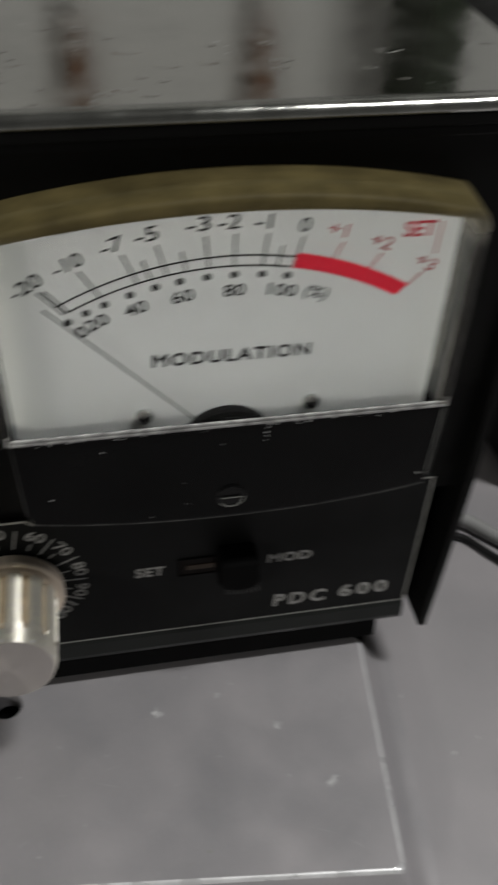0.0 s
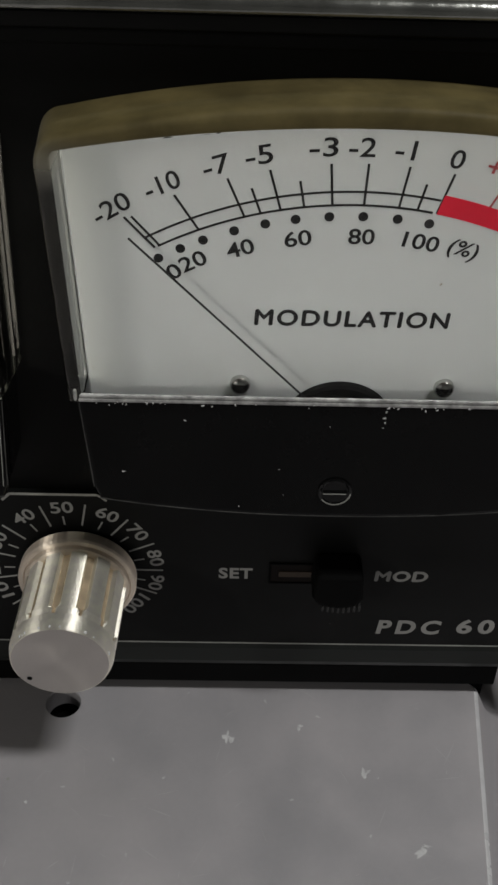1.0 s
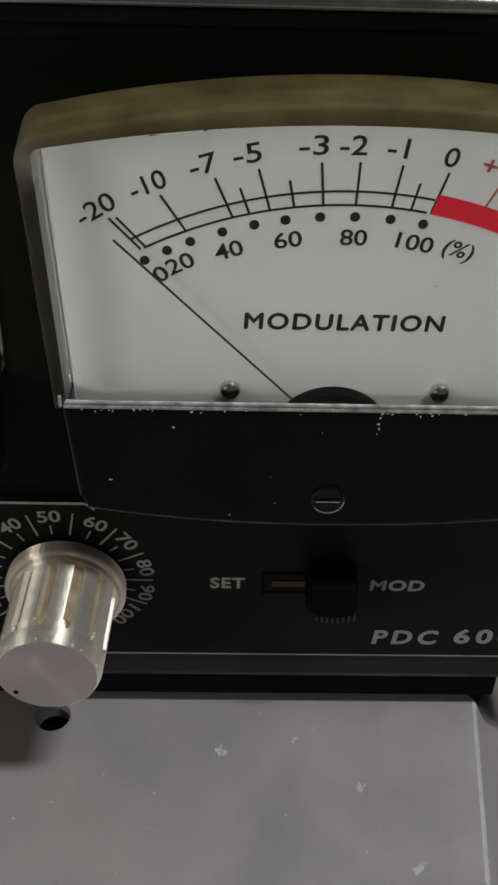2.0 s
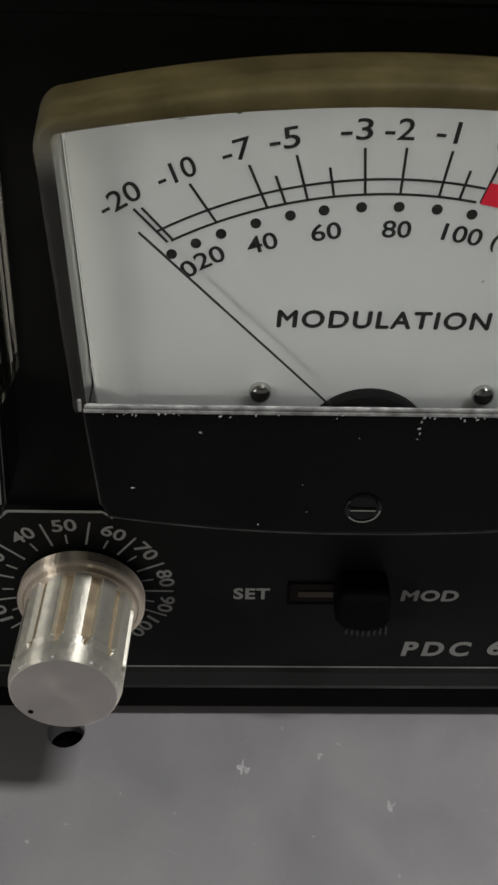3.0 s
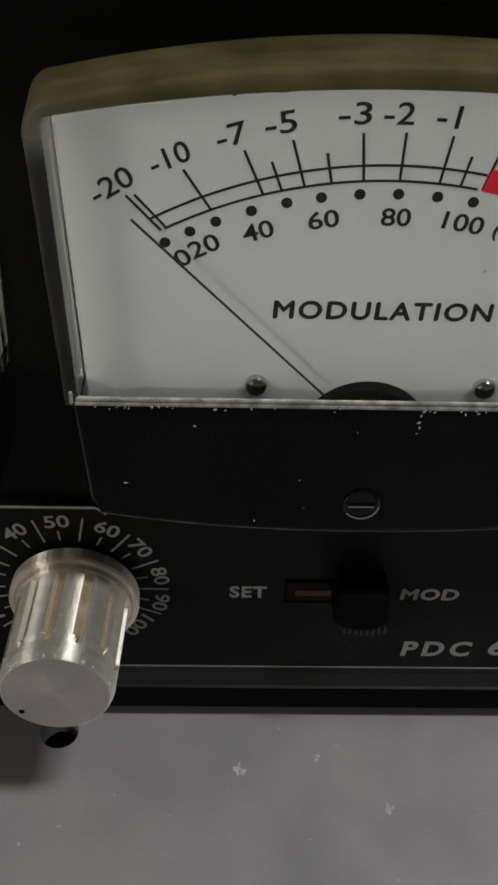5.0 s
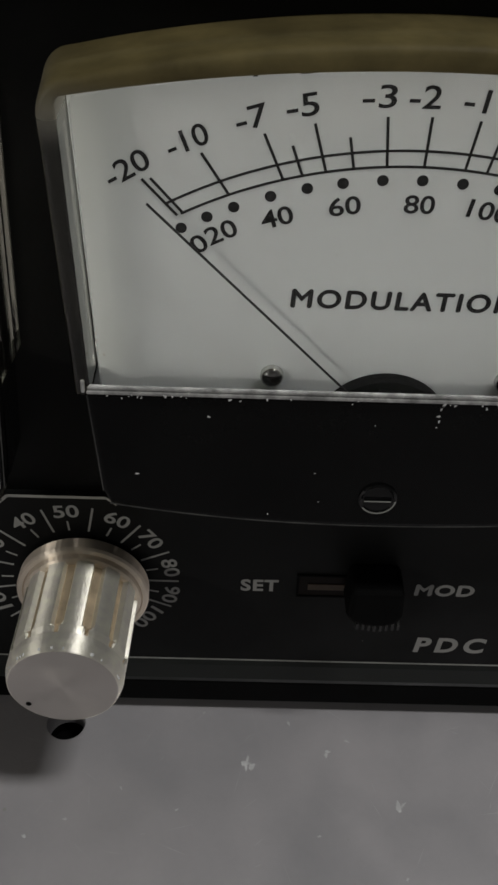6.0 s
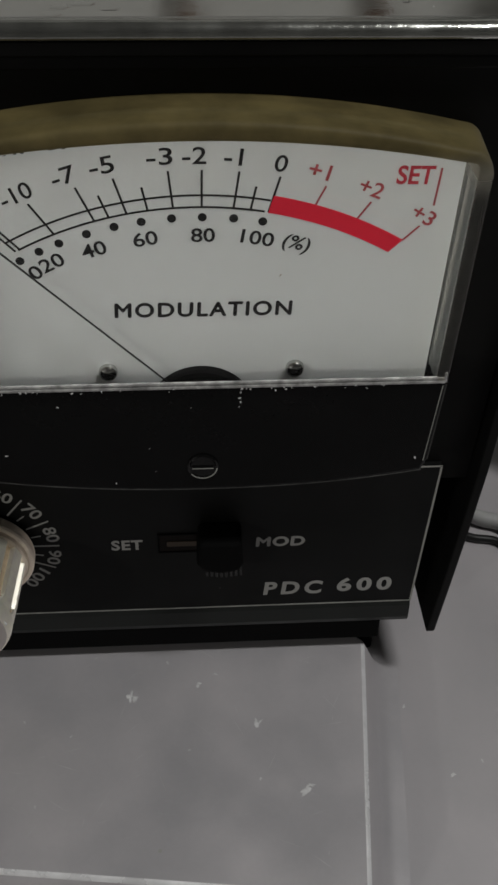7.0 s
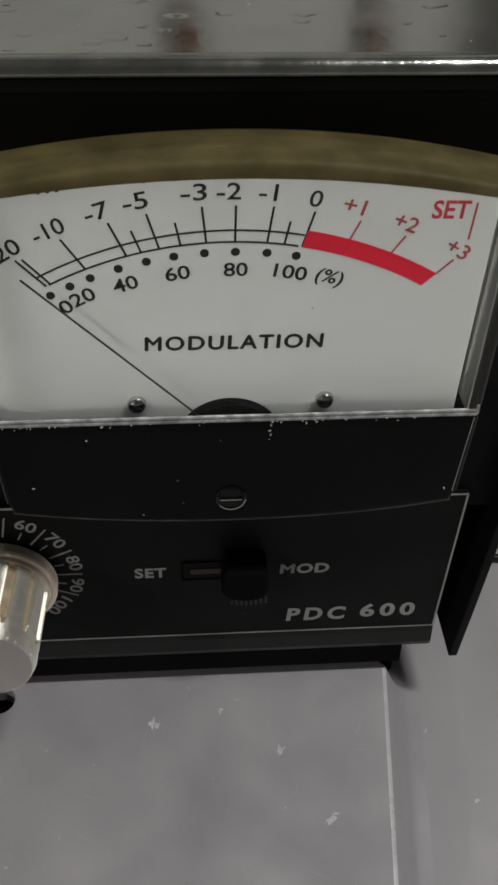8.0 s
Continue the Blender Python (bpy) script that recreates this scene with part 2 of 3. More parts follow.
def lettering(name, body, x, z, width, height, y, mat, parent, turn=0.0, lean=0.0, bold=0.0, spacing=1.0, depth=0.04):
    """Printed characters, centred at (x, z) in the plane y, of the given width and height, turned by degrees."""
    curve = bpy.data.curves.new(name, "FONT")
    curve.body, curve.size, curve.space_character, curve.resolution_u = body, 1.0, spacing, 4
    layered = "M" in body          # the sharp angles of this letter close up when its outline grows
    curve.offset = 0.0 if layered else 0.6 * bold / height
    bold = bold if layered else 0.0
    holder = bpy.data.objects.new(name, curve)
    scene.collection.objects.link(holder)
    flat = bpy.data.meshes.new_from_object(holder.evaluated_get(bpy.context.evaluated_depsgraph_get()))
    bpy.data.objects.remove(holder)
    bm = bmesh.new()
    bm.from_mesh(flat)
    bpy.data.meshes.remove(flat)
    xs, ys = [v.co.x for v in bm.verts], [v.co.y for v in bm.verts]
    x0, x1, y0, y1 = min(xs), max(xs), min(ys), max(ys)
    c, s = math.cos(radians(turn)), math.sin(radians(turn))
    layers = [(0.0, 0.0, depth)]
    if bold:
        layers += [(du * bold, dw * bold, depth - 0.004 * k - 0.004) for k, (du, dw) in enumerate(((-1, 0), (1, 0), (0, -1), (0, 1)))]
    plain = bm.copy()
    bm.clear()
    for du, dw, lift in layers:
        made = {}
        for v in plain.verts:
            u, w = ((v.co.x - x0) / (x1 - x0) - 0.5) * (width - 2 * bold) + du, ((v.co.y - y0) / (y1 - y0) - 0.5) * (height - 2 * bold) + dw
            u += lean * w
            made[v] = bm.verts.new((x + u * c - w * s, y - lift, z + u * s + w * c))
        for f in plain.faces:
            bm.faces.new([made[v] for v in f.verts])
    plain.free()
    return part(name, bm, mat, parent)


def arc(cx, cz, r0, r1, a0, a1, y, steps=48, depth=0.04):
    """A ring sector in the plane y; angles in degrees from upright, clockwise."""
    ang = [radians(a0 + (a1 - a0) * i / steps) for i in range(steps + 1)]
    return band([(cx + r1 * math.sin(a), cz + r1 * math.cos(a)) for a in ang], [(cx + r0 * math.sin(a), cz + r0 * math.cos(a)) for a in ang], y, y - depth)


def rope(points, radius, steps=10, smooth_steps=8):
    """A cable through points."""
    pts = [Vector(p) for p in points]
    path = []
    for i in range(len(pts) - 1):
        p0, p1, p2, p3 = pts[max(i - 1, 0)], pts[i], pts[i + 1], pts[min(i + 2, len(pts) - 1)]
        for k in range(smooth_steps):
            t = k / smooth_steps
            path.append(0.5 * ((2 * p1) + (p2 - p0) * t + (2 * p0 - 5 * p1 + 4 * p2 - p3) * t * t + (3 * p1 - p0 - 3 * p2 + p3) * t ** 3))
    path.append(pts[-1])
    bm = bmesh.new()
    rings = []
    for i, p in enumerate(path):
        d = (path[min(i + 1, len(path) - 1)] - path[max(i - 1, 0)]).normalized()
        side = d.cross(Vector((0, 0, 1))).normalized()
        up = side.cross(d)
        rings.append([bm.verts.new(p + radius * (math.cos(math.tau * k / steps) * side + math.sin(math.tau * k / steps) * up)) for k in range(steps)])
    for p, q in zip(rings, rings[1:]):
        for k in range(steps):
            bm.faces.new((p[k], p[(k + 1) % steps], q[(k + 1) % steps], q[k]))
    bm.faces.new(rings[0])
    bm.faces.new(rings[-1][::-1])
    return bm


def fleck(x, y, size, up, seed, plane="z", thick=0.05):
    """A small ragged flake of paint or dust lying on a surface."""
    rnd = random.Random(seed)
    turn, n = rnd.uniform(0, 3.1), 13
    ring = []
    for i in range(n):
        a = math.tau * i / n
        r = size * rnd.uniform(0.22, 1.0)
        u, w = r * math.cos(a), 0.5 * r * math.sin(a)
        ring.append((x + u * math.cos(turn) - w * math.sin(turn), y + u * math.sin(turn) + w * math.cos(turn)))
    bm = bmesh.new()
    lower, upper = [], []
    for a, c in ring:
        lower.append(bm.verts.new((a, c, up) if plane == "z" else (a, up, c)))
        upper.append(bm.verts.new((a, c, up + thick) if plane == "z" else (a, up - thick, c)))
    bm.faces.new(lower)
    bm.faces.new(upper)
    for i in range(n):
        j = (i + 1) % n
        bm.faces.new((lower[i], lower[j], upper[j], upper[i]))
    return bm


def thing(name, label, category, group=""):
    return tagged(new(name), label, category, group)


def setting(name, bm, mat, label, category):
    return tagged(part(name, bm, mat), label, category, kind="structure")


# ---- the room ----
BENCH = -7.5
setting("floor", block(-900, 2300, -2300, 700, -900, -800), FLOOR_GREY, "plain grey floor below the bench", "floor")
setting("ceiling", block(-900, 2300, -2300, 700, 1600, 1700), LOW_BOUNCE_GREY, "plain unseen ceiling, grey to limit bounce light", "ceiling")
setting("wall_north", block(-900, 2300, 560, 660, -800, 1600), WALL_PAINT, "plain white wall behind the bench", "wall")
setting("wall_south", block(-900, 2300, -2300, -2200, -800, 1600), LOW_BOUNCE_GREY, "plain unseen wall facing the bench, grey to limit bounce light", "wall")
setting("wall_west", block(-900, -800, -2200, 560, -800, 1600), LOW_BOUNCE_GREY, "plain unseen side wall, grey to limit bounce light", "wall")
setting("wall_east", block(2200, 2300, -2200, 560, -800, 1600), LOW_BOUNCE_GREY, "plain unseen side wall, grey to limit bounce light", "wall")
bench = thing("workbench", "grey sheet-metal workbench with a scuffed dull top", "workbench")
part("bench_top", block(-780, 1200, -420, 558, BENCH - 30, BENCH, 1.5), BENCH_METAL, bench)
for bx in (-750, 1130):
    for by in (-400, 500):
        part("leg", block(bx, bx + 40, by, by + 40, -800, BENCH - 30, 2), BENCH_METAL, bench)
fitting = thing("ceiling_light", "white tube light fitting under the ceiling", "lamp")
part("housing", block(420, 780, -430, -250, 1500, 1598, 6), WALL_PAINT, fitting)
part("diffuser", block(428, 772, -422, -258, 1493, 1500, 2), TUBE_WHITE, fitting)
# Unseen stand-ins, placed so the lid reflects brown and dark green shapes.
for bx in (-6, 118):
    tagged(part("reflected_batten", block(bx, bx + 14, 540, 559, 268, 900, 2), WOOD), "upright brown stand-in batten on the wall, for the lid's reflection", "batten", "wall battens")
reflected_block = thing("cabinet", "tall dark green stand-in block by the wall, for the lid's reflection", "cabinet")
part("body", block(216, 242, 480, 559, BENCH, 900, 3), GREEN_PAINT, reflected_block)

# Body of the stand-in lamp; the real second source is unseen.
stand_in = thing("stand_in_lamp", "small round white lamp standing in for an unseen second light", "lamp")
for lamp_part, lamp_mat, depths in (("base", WALL_PAINT, [(0, 28), (12, 28), (16, 24)]), ("diffuser", TUBE_WHITE, [(16, 30), (25, 30), (28, 27)])):
    bm = turned(0, 0, depths, 32)
    for v in bm.verts:
        v.co = Vector((-799 + v.co.y, -720 + v.co.x, 370 + v.co.z))
    part(lamp_part, bm, lamp_mat, stand_in)

# ---- the cast metal plinth, turned seven degrees ----
TURN7 = radians(7.1)
U, V = Vector((math.cos(TURN7), -math.sin(TURN7))), Vector((math.sin(TURN7), math.cos(TURN7)))
NEAR = Vector((22.4, -46.1))


def plan(u, v):
    """A place on the plinth: u to the right of its near right corner, v back from it."""
    p = NEAR + U * u + V * v
    return p.x, p.y


plinth = thing("metal_plinth", "low grey cast aluminium plinth with a worn edge paled as a highlight", "plinth")


def plinth_body():
    bm = bmesh.new()
    wide, deep = 190.0, 49.5

    def loop(grow, z):
        """The outline: only the front and the side slopes grow, the back drops straight."""
        pts = []
        for right, near, corner, bow, a0 in ((1, 1, 1.3, 1.3, -90), (1, 0, 9.0, 2.2, 0), (0, 0, 1.3, 1.3, 90), (0, 1, 1.3, 1.3, 180)):
            cu = grow - corner if right else corner - wide - grow
            cv = bow - grow if near else deep - bow
            for k in range(7):
                a = radians(a0 + 15 * k)
                pts.append(plan(cu + corner * math.cos(a), cv + bow * math.sin(a)))
        return [bm.verts.new((x, y, z)) for x, y in pts]

    loops = [loop(-0.3, 0.0), loop(0.1, -0.11), loop(0.45, -0.55), loop(2.2, -4.4), loop(3.0, -5.7), loop(3.9, -6.6), loop(5.0, -7.15), loop(6.3, -7.4), loop(7.6, -7.53)]
    for k, (p, q) in enumerate(zip(loops, loops[1:])):
        for i in range(len(p)):
            j = (i + 1) % len(p)
            f = bm.faces.new((p[i], p[j], q[j], q[i]))
            f.material_index = 1 if k < 2 else 0
            f.smooth = True
    bm.faces.new(loop(7.4, -7.6))
    # a drilled hole under the knob, its lower faces blackened as painted shade
    hole = [[bm.verts.new((-41.1 + r * math.cos(math.tau * i / 32), -2.9 + r * math.sin(math.tau * i / 32), z)) for i in range(32)] for r, z in ((2.95, 0.0), (2.8, -0.25), (2.8, -3.9), (3.6, -3.92), (3.6, -7.0))]
    for k, (p, q) in enumerate(zip(hole, hole[1:])):
        for i in range(32):
            j = (i + 1) % 32
            bm.faces.new((p[i], p[j], q[j], q[i])).material_index = 2 if k > 1 else 0
    bm.faces.new(hole[-1]).material_index = 2
    rim = [bm.edges.get((p[i], p[(i + 1) % len(p)])) for p in (loops[0], hole[0]) for i in range(len(p))]
    bmesh.ops.triangle_fill(bm, use_beauty=True, use_dissolve=False, edges=rim)
    return bm


part("body", plinth_body(), (PLINTH_METAL, WORN_LIT_METAL, BLACK_PARTS_AND_SHADE), plinth)
for k, (x, y, size) in enumerate(((-14.0, -9.2, 1.1), (-13.2, -9.6, 0.7), (-2.2, -7.4, 0.6), (-2.0, -6.9, 0.45), (7.4, -15.7, 1.0), (8.2, -15.3, 0.6), (1.0, -5.0, 0.35), (-20.5, -0.6, 0.3),
                                  (-7.6, -2.1, 0.4), (-3.9, -20.2, 0.3), (7.6, -26.1, 0.35), (14.9, -28.4, 1.1), (15.6, -27.6, 0.6), (-28.3, -29.3, 0.3), (-36.1, -33.6, 0.3),
                                  (-56.7, -30.9, 0.5), (-44.2, -21.0, 0.4), (-39.0, -18.4, 0.3), (-31.8, -13.5, 0.3), (-23.7, -16.7, 0.25), (-52.4, 1.5, 0.5))):
    part("paint_fleck", fleck(x, y, size * 1.5, 0.0, 40 + k), DULL_FLECK, plinth)
rnd = random.Random(23)
for k in range(64):
    across, back, turn, size = rnd.uniform(-85, -4), rnd.uniform(4, 44), rnd.uniform(0, 3.1), rnd.uniform(0.8, 6.0)
    (x, y), bm = plan(across, back), bmesh.new()
    du, dv, wide = math.cos(turn) * size / 2, math.sin(turn) * size / 2, rnd.uniform(0.04, 0.13)
    side = Vector((-dv, du)).normalized() * wide / 2
    flat = [(x - du, y - dv), (x - du * 0.2 + side.x, y - dv * 0.2 + side.y), (x + du, y + dv), (x + du * 0.1 - side.x, y + dv * 0.1 - side.y)]
    bm.faces.new([bm.verts.new((a, b, 0.012)) for a, b in flat])
    for v in bmesh.ops.extrude_face_region(bm, geom=list(bm.faces))["geom"]:
        if isinstance(v, bmesh.types.BMVert):
            v.co.z = -0.02
    part("scratch", bm, SCRATCH, plinth)
for k, (x, y, size) in enumerate(((35.2, -8.2, 0.6), (46.9, -19.9, 0.6), (41.2, -22.5, 0.8))):
    part("paint_fleck", fleck(x, y, size, BENCH, 80 + k), FLECK_AND_GLINT, bench)

# ---- the instrument ----
MID = -37.65         # middle of the instrument
PITCH = -74.8       # from one meter to the other
device = thing("modulation_meter", "black twin-meter radio instrument with a steel lid on a metal plinth", "meter")


def side_x(z):
    return 40.2 + 5.6 * (1 - (1 - min(1.0, (z - 6.3) / 90.0)) ** 1.6)


def both_sides(z, inset=0.0):
    return 2 * MID - side_x(z) + inset, side_x(z) - inset


lo, hi = both_sides(6.3), both_sides(109.0)
lo_in, hi_in = both_sides(7.0, 1.6), both_sides(107.4, 1.6)
levels = [6.3 + 99.9 * k / 8 for k in range(9)]
outer = [(both_sides(z)[1], z) for z in levels] + [(both_sides(z)[0], z) for z in levels[::-1]]
inner = [(both_sides(z, 1.6)[1], min(z, 104.6)) for z in levels] + [(both_sides(z, 1.6)[0], min(z, 104.6)) for z in levels[::-1]]
bm = band(outer, inner, -2.4, 72, 0.3)
for v in bm.verts:       # the front edge leans back towards the lid
    if v.co.y < 0:
        v.co.y += 3.0 * max(0.0, v.co.z - 45.0) / 61.0
part("cover", bm, COVER_PAINT, device)
part("bottom_plate", block(lo[0] + 1.7, 30.7, -0.2, 71, 2.6, 7.35, 0.3), BLACK_PARTS_AND_SHADE, device)
part("back_plate", prism([(lo_in[0], 7.7), (lo_in[1], 7.7), (hi_in[1], 104.5), (hi_in[0], 104.5)], 70, 71), COVER_PAINT, device)
# steel lid with a rolled front edge
def along_x(line, x0, x1):
    """A bar with the outline (y, z) from x0 to x1."""
    bm = prism(line, 0, 1)
    for v in bm.verts:
        y, s = v.co.x, v.co.y
        v.co = Vector((x0 + s * (x1 - x0), y, v.co.z))
    return bm


lid = part("lid", along_x([(72.0, 106.3), (1.1, 106.3), (0.8, 106.8), (0.8, 110.1), (72.0, 110.1)], hi[0], hi[1]), LID_METAL, device, "dull reflecting steel lid with dust and smudges")
def droplet(x, y, size, up, seed):
    """A low, ragged dome left by a dried drop of lacquer."""
    rnd, n, bm = random.Random(seed), 14, bmesh.new()
    ring = [(math.tau * i / n, size * rnd.uniform(0.65, 1.0)) for i in range(n)]
    long = rnd.uniform(1.0, 2.0)
    rows = [[bm.verts.new((x + long * r * k * math.cos(a), y + r * k * math.sin(a), up + h)) for a, r in ring] for k, h in ((1.0, -0.02), (0.9, 0.03), (0.7, 0.065), (0.35, 0.085))]
    for p, q in zip(rows, rows[1:]):
        for i in range(n):
            bm.faces.new((p[i], p[(i + 1) % n], q[(i + 1) % n], q[i]))
    bm.faces.new(rows[-1])
    bm.faces.new(rows[0][::-1])
    return bm


rnd = random.Random(31)
for cx, cy, spread, count in ((-31, 8, 4, 9), (-13, 7, 3, 6), (6, 10, 4, 4), (30, 9, 5, 4), (-50, 12, 8, 5), (-5, 24, 16, 6), (-25, 26, 12, 6)):
    for k in range(count):
        part("lacquer_drop", droplet(cx + rnd.gauss(0, spread), max(3.0, cy + 3 + rnd.gauss(0, 5)), rnd.uniform(0.5, 1.7), 110.1, rnd.random()), LID_METAL, lid, smooth=True)
rnd = random.Random(11)
for k in range(12):
    part("dust_fleck", fleck(rnd.uniform(-32, 43), rnd.uniform(1.5, 43), rnd.uniform(0.1, 0.3), 110.1, 400 + k, "z", 0.06), FLECK_AND_GLINT, lid)
roll = [(1.8, 108.1), (1.8, 110.15), (1.1, 110.14), (0.5, 110.0), (0.0, 109.68), (-0.35, 109.3), (-0.55, 108.9), (-0.6, 108.6), (-0.5, 108.32), (-0.2, 108.14), (0.4, 108.1)]
# Black strip in place of the dark reflection on the roll's lower half.
part("cover_flange", along_x([(1.3, 106.35), (-0.1, 106.35), (-0.35, 106.6), (-0.35, 108.0), (-0.1, 108.08), (1.3, 108.08)], hi[0], hi[1]), COVER_PAINT, lid, "black cover flange below the lid, standing in for the roll's dark reflection")
part("rolled_edge", along_x(roll, hi[0], hi[1]), EDGE_STEEL, lid, "mottled grey rolled steel front edge", smooth=True)
# The near right foot also stands in for dark shade behind the plinth.
for fx in (lo[0] + 2, 21.3):
    for fy in (5.0, 58.0):
        part("foot", block(fx, fx + 10, fy, fy + 10.5, BENCH, 2.6, 0.8), BLACK_PARTS_AND_SHADE, device, "black rubber foot, also standing in for shade under the instrument")

# upper sheet behind the meters, lower control panel with bare edges and a folded lip
part("upper_sheet", prism([(both_sides(40, 1.7)[0], 40), (both_sides(40, 1.7)[1], 40), (hi_in[1] - 0.1, 104.5), (hi_in[0] + 0.1, 104.5)], 1.2, 2.2), COVER_PAINT, device)
PL, PR = 2 * MID - 35.5, 35.5
panel = part("control_panel", prism([(PL, 12.2), (PR, 12.2), (36.9, 43.6), (2 * MID - 36.9, 43.6)], 0.0, 1.1), BLACK_PAINT, device)
lip = [(-0.02, 12.15), (-0.3, 11.3), (-0.45, 8.4), (-0.2, 7.4), (3.4, 7.4), (3.4, 12.15)]
part("lip", along_x(lip, PL, PR), material("dark_green_grey_lip", (0.014, 0.016, 0.0145), 0.45, spec=0.25, vary=0.25, grain=1500, blotch=100), device)
part("panel_edge", stroke(PL, 12.3, PR, 12.3, 0.28, -0.01), DULL_EDGE_AND_GLINT, panel)
part("panel_edge", stroke(35.45, 12.3, 36.75, 43.6, 0.32, -0.01), PANEL_EDGE, panel)
part("panel_edge", stroke(32.0, 43.55, 36.9, 43.55, 0.3, -0.01), PANEL_EDGE, panel)
part("panel_edge", stroke(-45.2, 43.5, -32.9, 43.5, 0.42, -0.01), PANEL_EDGE, panel)
part("panel_edge", stroke(-45.2, 43.5, -46.4, 42.3, 0.42, -0.01), PANEL_EDGE, panel)
part("panel_edge", stroke(-32.9, 43.5, -31.6, 42.4, 0.3, -0.01), PANEL_EDGE, panel)

lettering("lettering", "SET", -13.1, 28.25, 5.1, 2.3, -0.01, PANEL_PRINT, panel, bold=0.13, spacing=1.12)
lettering("lettering", "MOD", 12.05, 28.05, 8.1, 2.3, -0.01, PANEL_PRINT, panel, bold=0.13, lean=0.06, spacing=1.08)
lettering("lettering", "PDC", 14.6, 16.6, 10.0, 3.3, -0.01, PANEL_PRINT, panel, bold=0.2, lean=0.1, spacing=1.35)
lettering("lettering", "600", 26.95, 16.95, 9.5, 3.4, -0.01, PANEL_PRINT, panel, bold=0.2, lean=0.03, spacing=1.35)
lettering("lettering", "F", -59.6, 21.4, 1.8, 2.4, -0.01, PANEL_PRINT, panel, bold=0.13)

# control dial round the knob
KX, KZ = -37.1, 28.77
for text, angle, tick in (("10", -113, -128), ("20", -89, -100.5), ("30", -62.5, -75), ("40", -32.5, -48.8), ("50", -4.7, -18.4), ("60", 26.3, 10.6), ("70", 51.5, 39.5), ("80", 78.5, 65.5), ("90", 103, 90.5), ("100", 131, 113.5)):
    ang, ring = radians(angle), 11.5 if text == "100" else 12.3
    lettering("dial_number", text, KX + ring * math.sin(ang), KZ + ring * math.cos(ang), 1.4 * len(text) + 0.5, 2.15, -0.01, PANEL_PRINT, panel, turn=-angle, bold=0.06)
    for b, r0, r1, w in ((radians(tick), 9.0, 13.1, 0.28), (radians(angle - 0.5), 9.0, 10.6, 0.24)):
        part("dial_tick", stroke(KX + r0 * math.sin(b), KZ + r0 * math.cos(b), KX + r1 * math.sin(b), KZ + r1 * math.cos(b), w, -0.01), PANEL_PRINT, panel)

KX, KZ = -36.55, 28.4
knob = part("knob", turned(KX, KZ, [(-0.6, 8.3), (-0.7, 8.65), (-2.35, 8.72), (-2.7, 8.5), (-2.8, 7.95), (-2.6, 7.8), (-3.3, 7.65), (-3.45, 7.2)], 72), KNOB_BASE, device, "spun aluminium knob with a fluted grip")


def flutes(a, y, r):
    cell = (a * 12 / math.tau + 0.28) % 1.0
    side = min(abs(cell - 0.5) / 0.21, 1.0)
    depth = 0.0 if side >= 1 else 0.7 * (1 - max(0.0, (side - 0.7) / 0.3))
    end = min(1.0, max(0.0, (y + 13.4 + 0.9 * (1 - side)) / 0.6))
    return r - depth * end


rows = [(-3.0, 7.0), (-3.1, 7.3)] + [(-3.1 - 0.55 * k, 7.32 - 0.005 * k) for k in range(1, 20)] + [(-13.75, 7.22), (-14.6, 6.85), (-14.75, 6.85), (-14.9, 7.2), (-15.9, 7.2), (-16.4, 7.1), (-17.0, 6.92), (-17.3, 6.8), (-17.4, 6.7)]
bm = turned(KX, KZ, rows, 168, flutes)
TX = KX - 0.4            # the shaft is slightly bent to one side
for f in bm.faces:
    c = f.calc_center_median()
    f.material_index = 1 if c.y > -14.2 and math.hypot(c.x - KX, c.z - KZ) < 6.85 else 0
for v in bm.verts:
    v.co.x += 0.4 * (v.co.y + 3.0) / 14.4
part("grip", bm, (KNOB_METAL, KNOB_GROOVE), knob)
part("cap", turned(TX, KZ, [(-16.8, 6.7), (-17.38, 6.7), (-17.42, 6.6)], 64), KNOB_CAP, knob, "turned flat aluminium face")
part("index_dot", turned(TX - 4.5, KZ - 3.5, [(-17.2, 0.36), (-17.47, 0.36)], 16), BLACK_PARTS_AND_SHADE, knob)

rnd = random.Random(5)
for k in range(18):      # pale bumps painted as glints on the nicked front edge
    a = rnd.uniform(0.2, 2.95)
    part("nick_glint", turned(TX + 6.86 * math.cos(a), KZ + 6.86 * math.sin(a), [(-16.7, 0.08), (-16.95, rnd.uniform(0.09, 0.2)), (-17.2, 0.08)], 7), FLECK_AND_GLINT, knob)

# slide switch
switch = part("slide_switch", band([(-8.1, 26.3), (5.3, 26.3), (5.3, 30.6), (-8.1, 30.6)], [(-7.8, 26.6), (5.0, 26.6), (5.0, 30.3), (-7.8, 30.3)], -0.25, 0.02, 0.05, closed=True), BLACK_PARTS_AND_SHADE, device, "black slide switch")
part("slot_floor", block(-7.8, 5.0, -0.1, -0.03, 26.6, 30.3), material("tarnished_brass_strip", (0.007, 0.005, 0.004), 0.5, spec=0.1, vary=0.4, grain=800, blotch=300), switch)
part("contact_strip", block(-6.6, -1.3, -0.24, -0.1, 27.8, 28.9, 0.05), material("dull_copper", (0.055, 0.04, 0.028), 0.4, metal=0.3, spec=0.3, vary=0.5), switch)
part("slider", prism([(-1.5, 33.2), (-1.8, 28.6), (-1.1, 27.3), (0.6, 26.6), (2.2, 26.4), (3.8, 26.6), (5.2, 27.3), (5.7, 28.6), (5.4, 33.2)], -5.6, -0.05, 0.8, 3), BLACK_PARTS_AND_SHADE, switch)
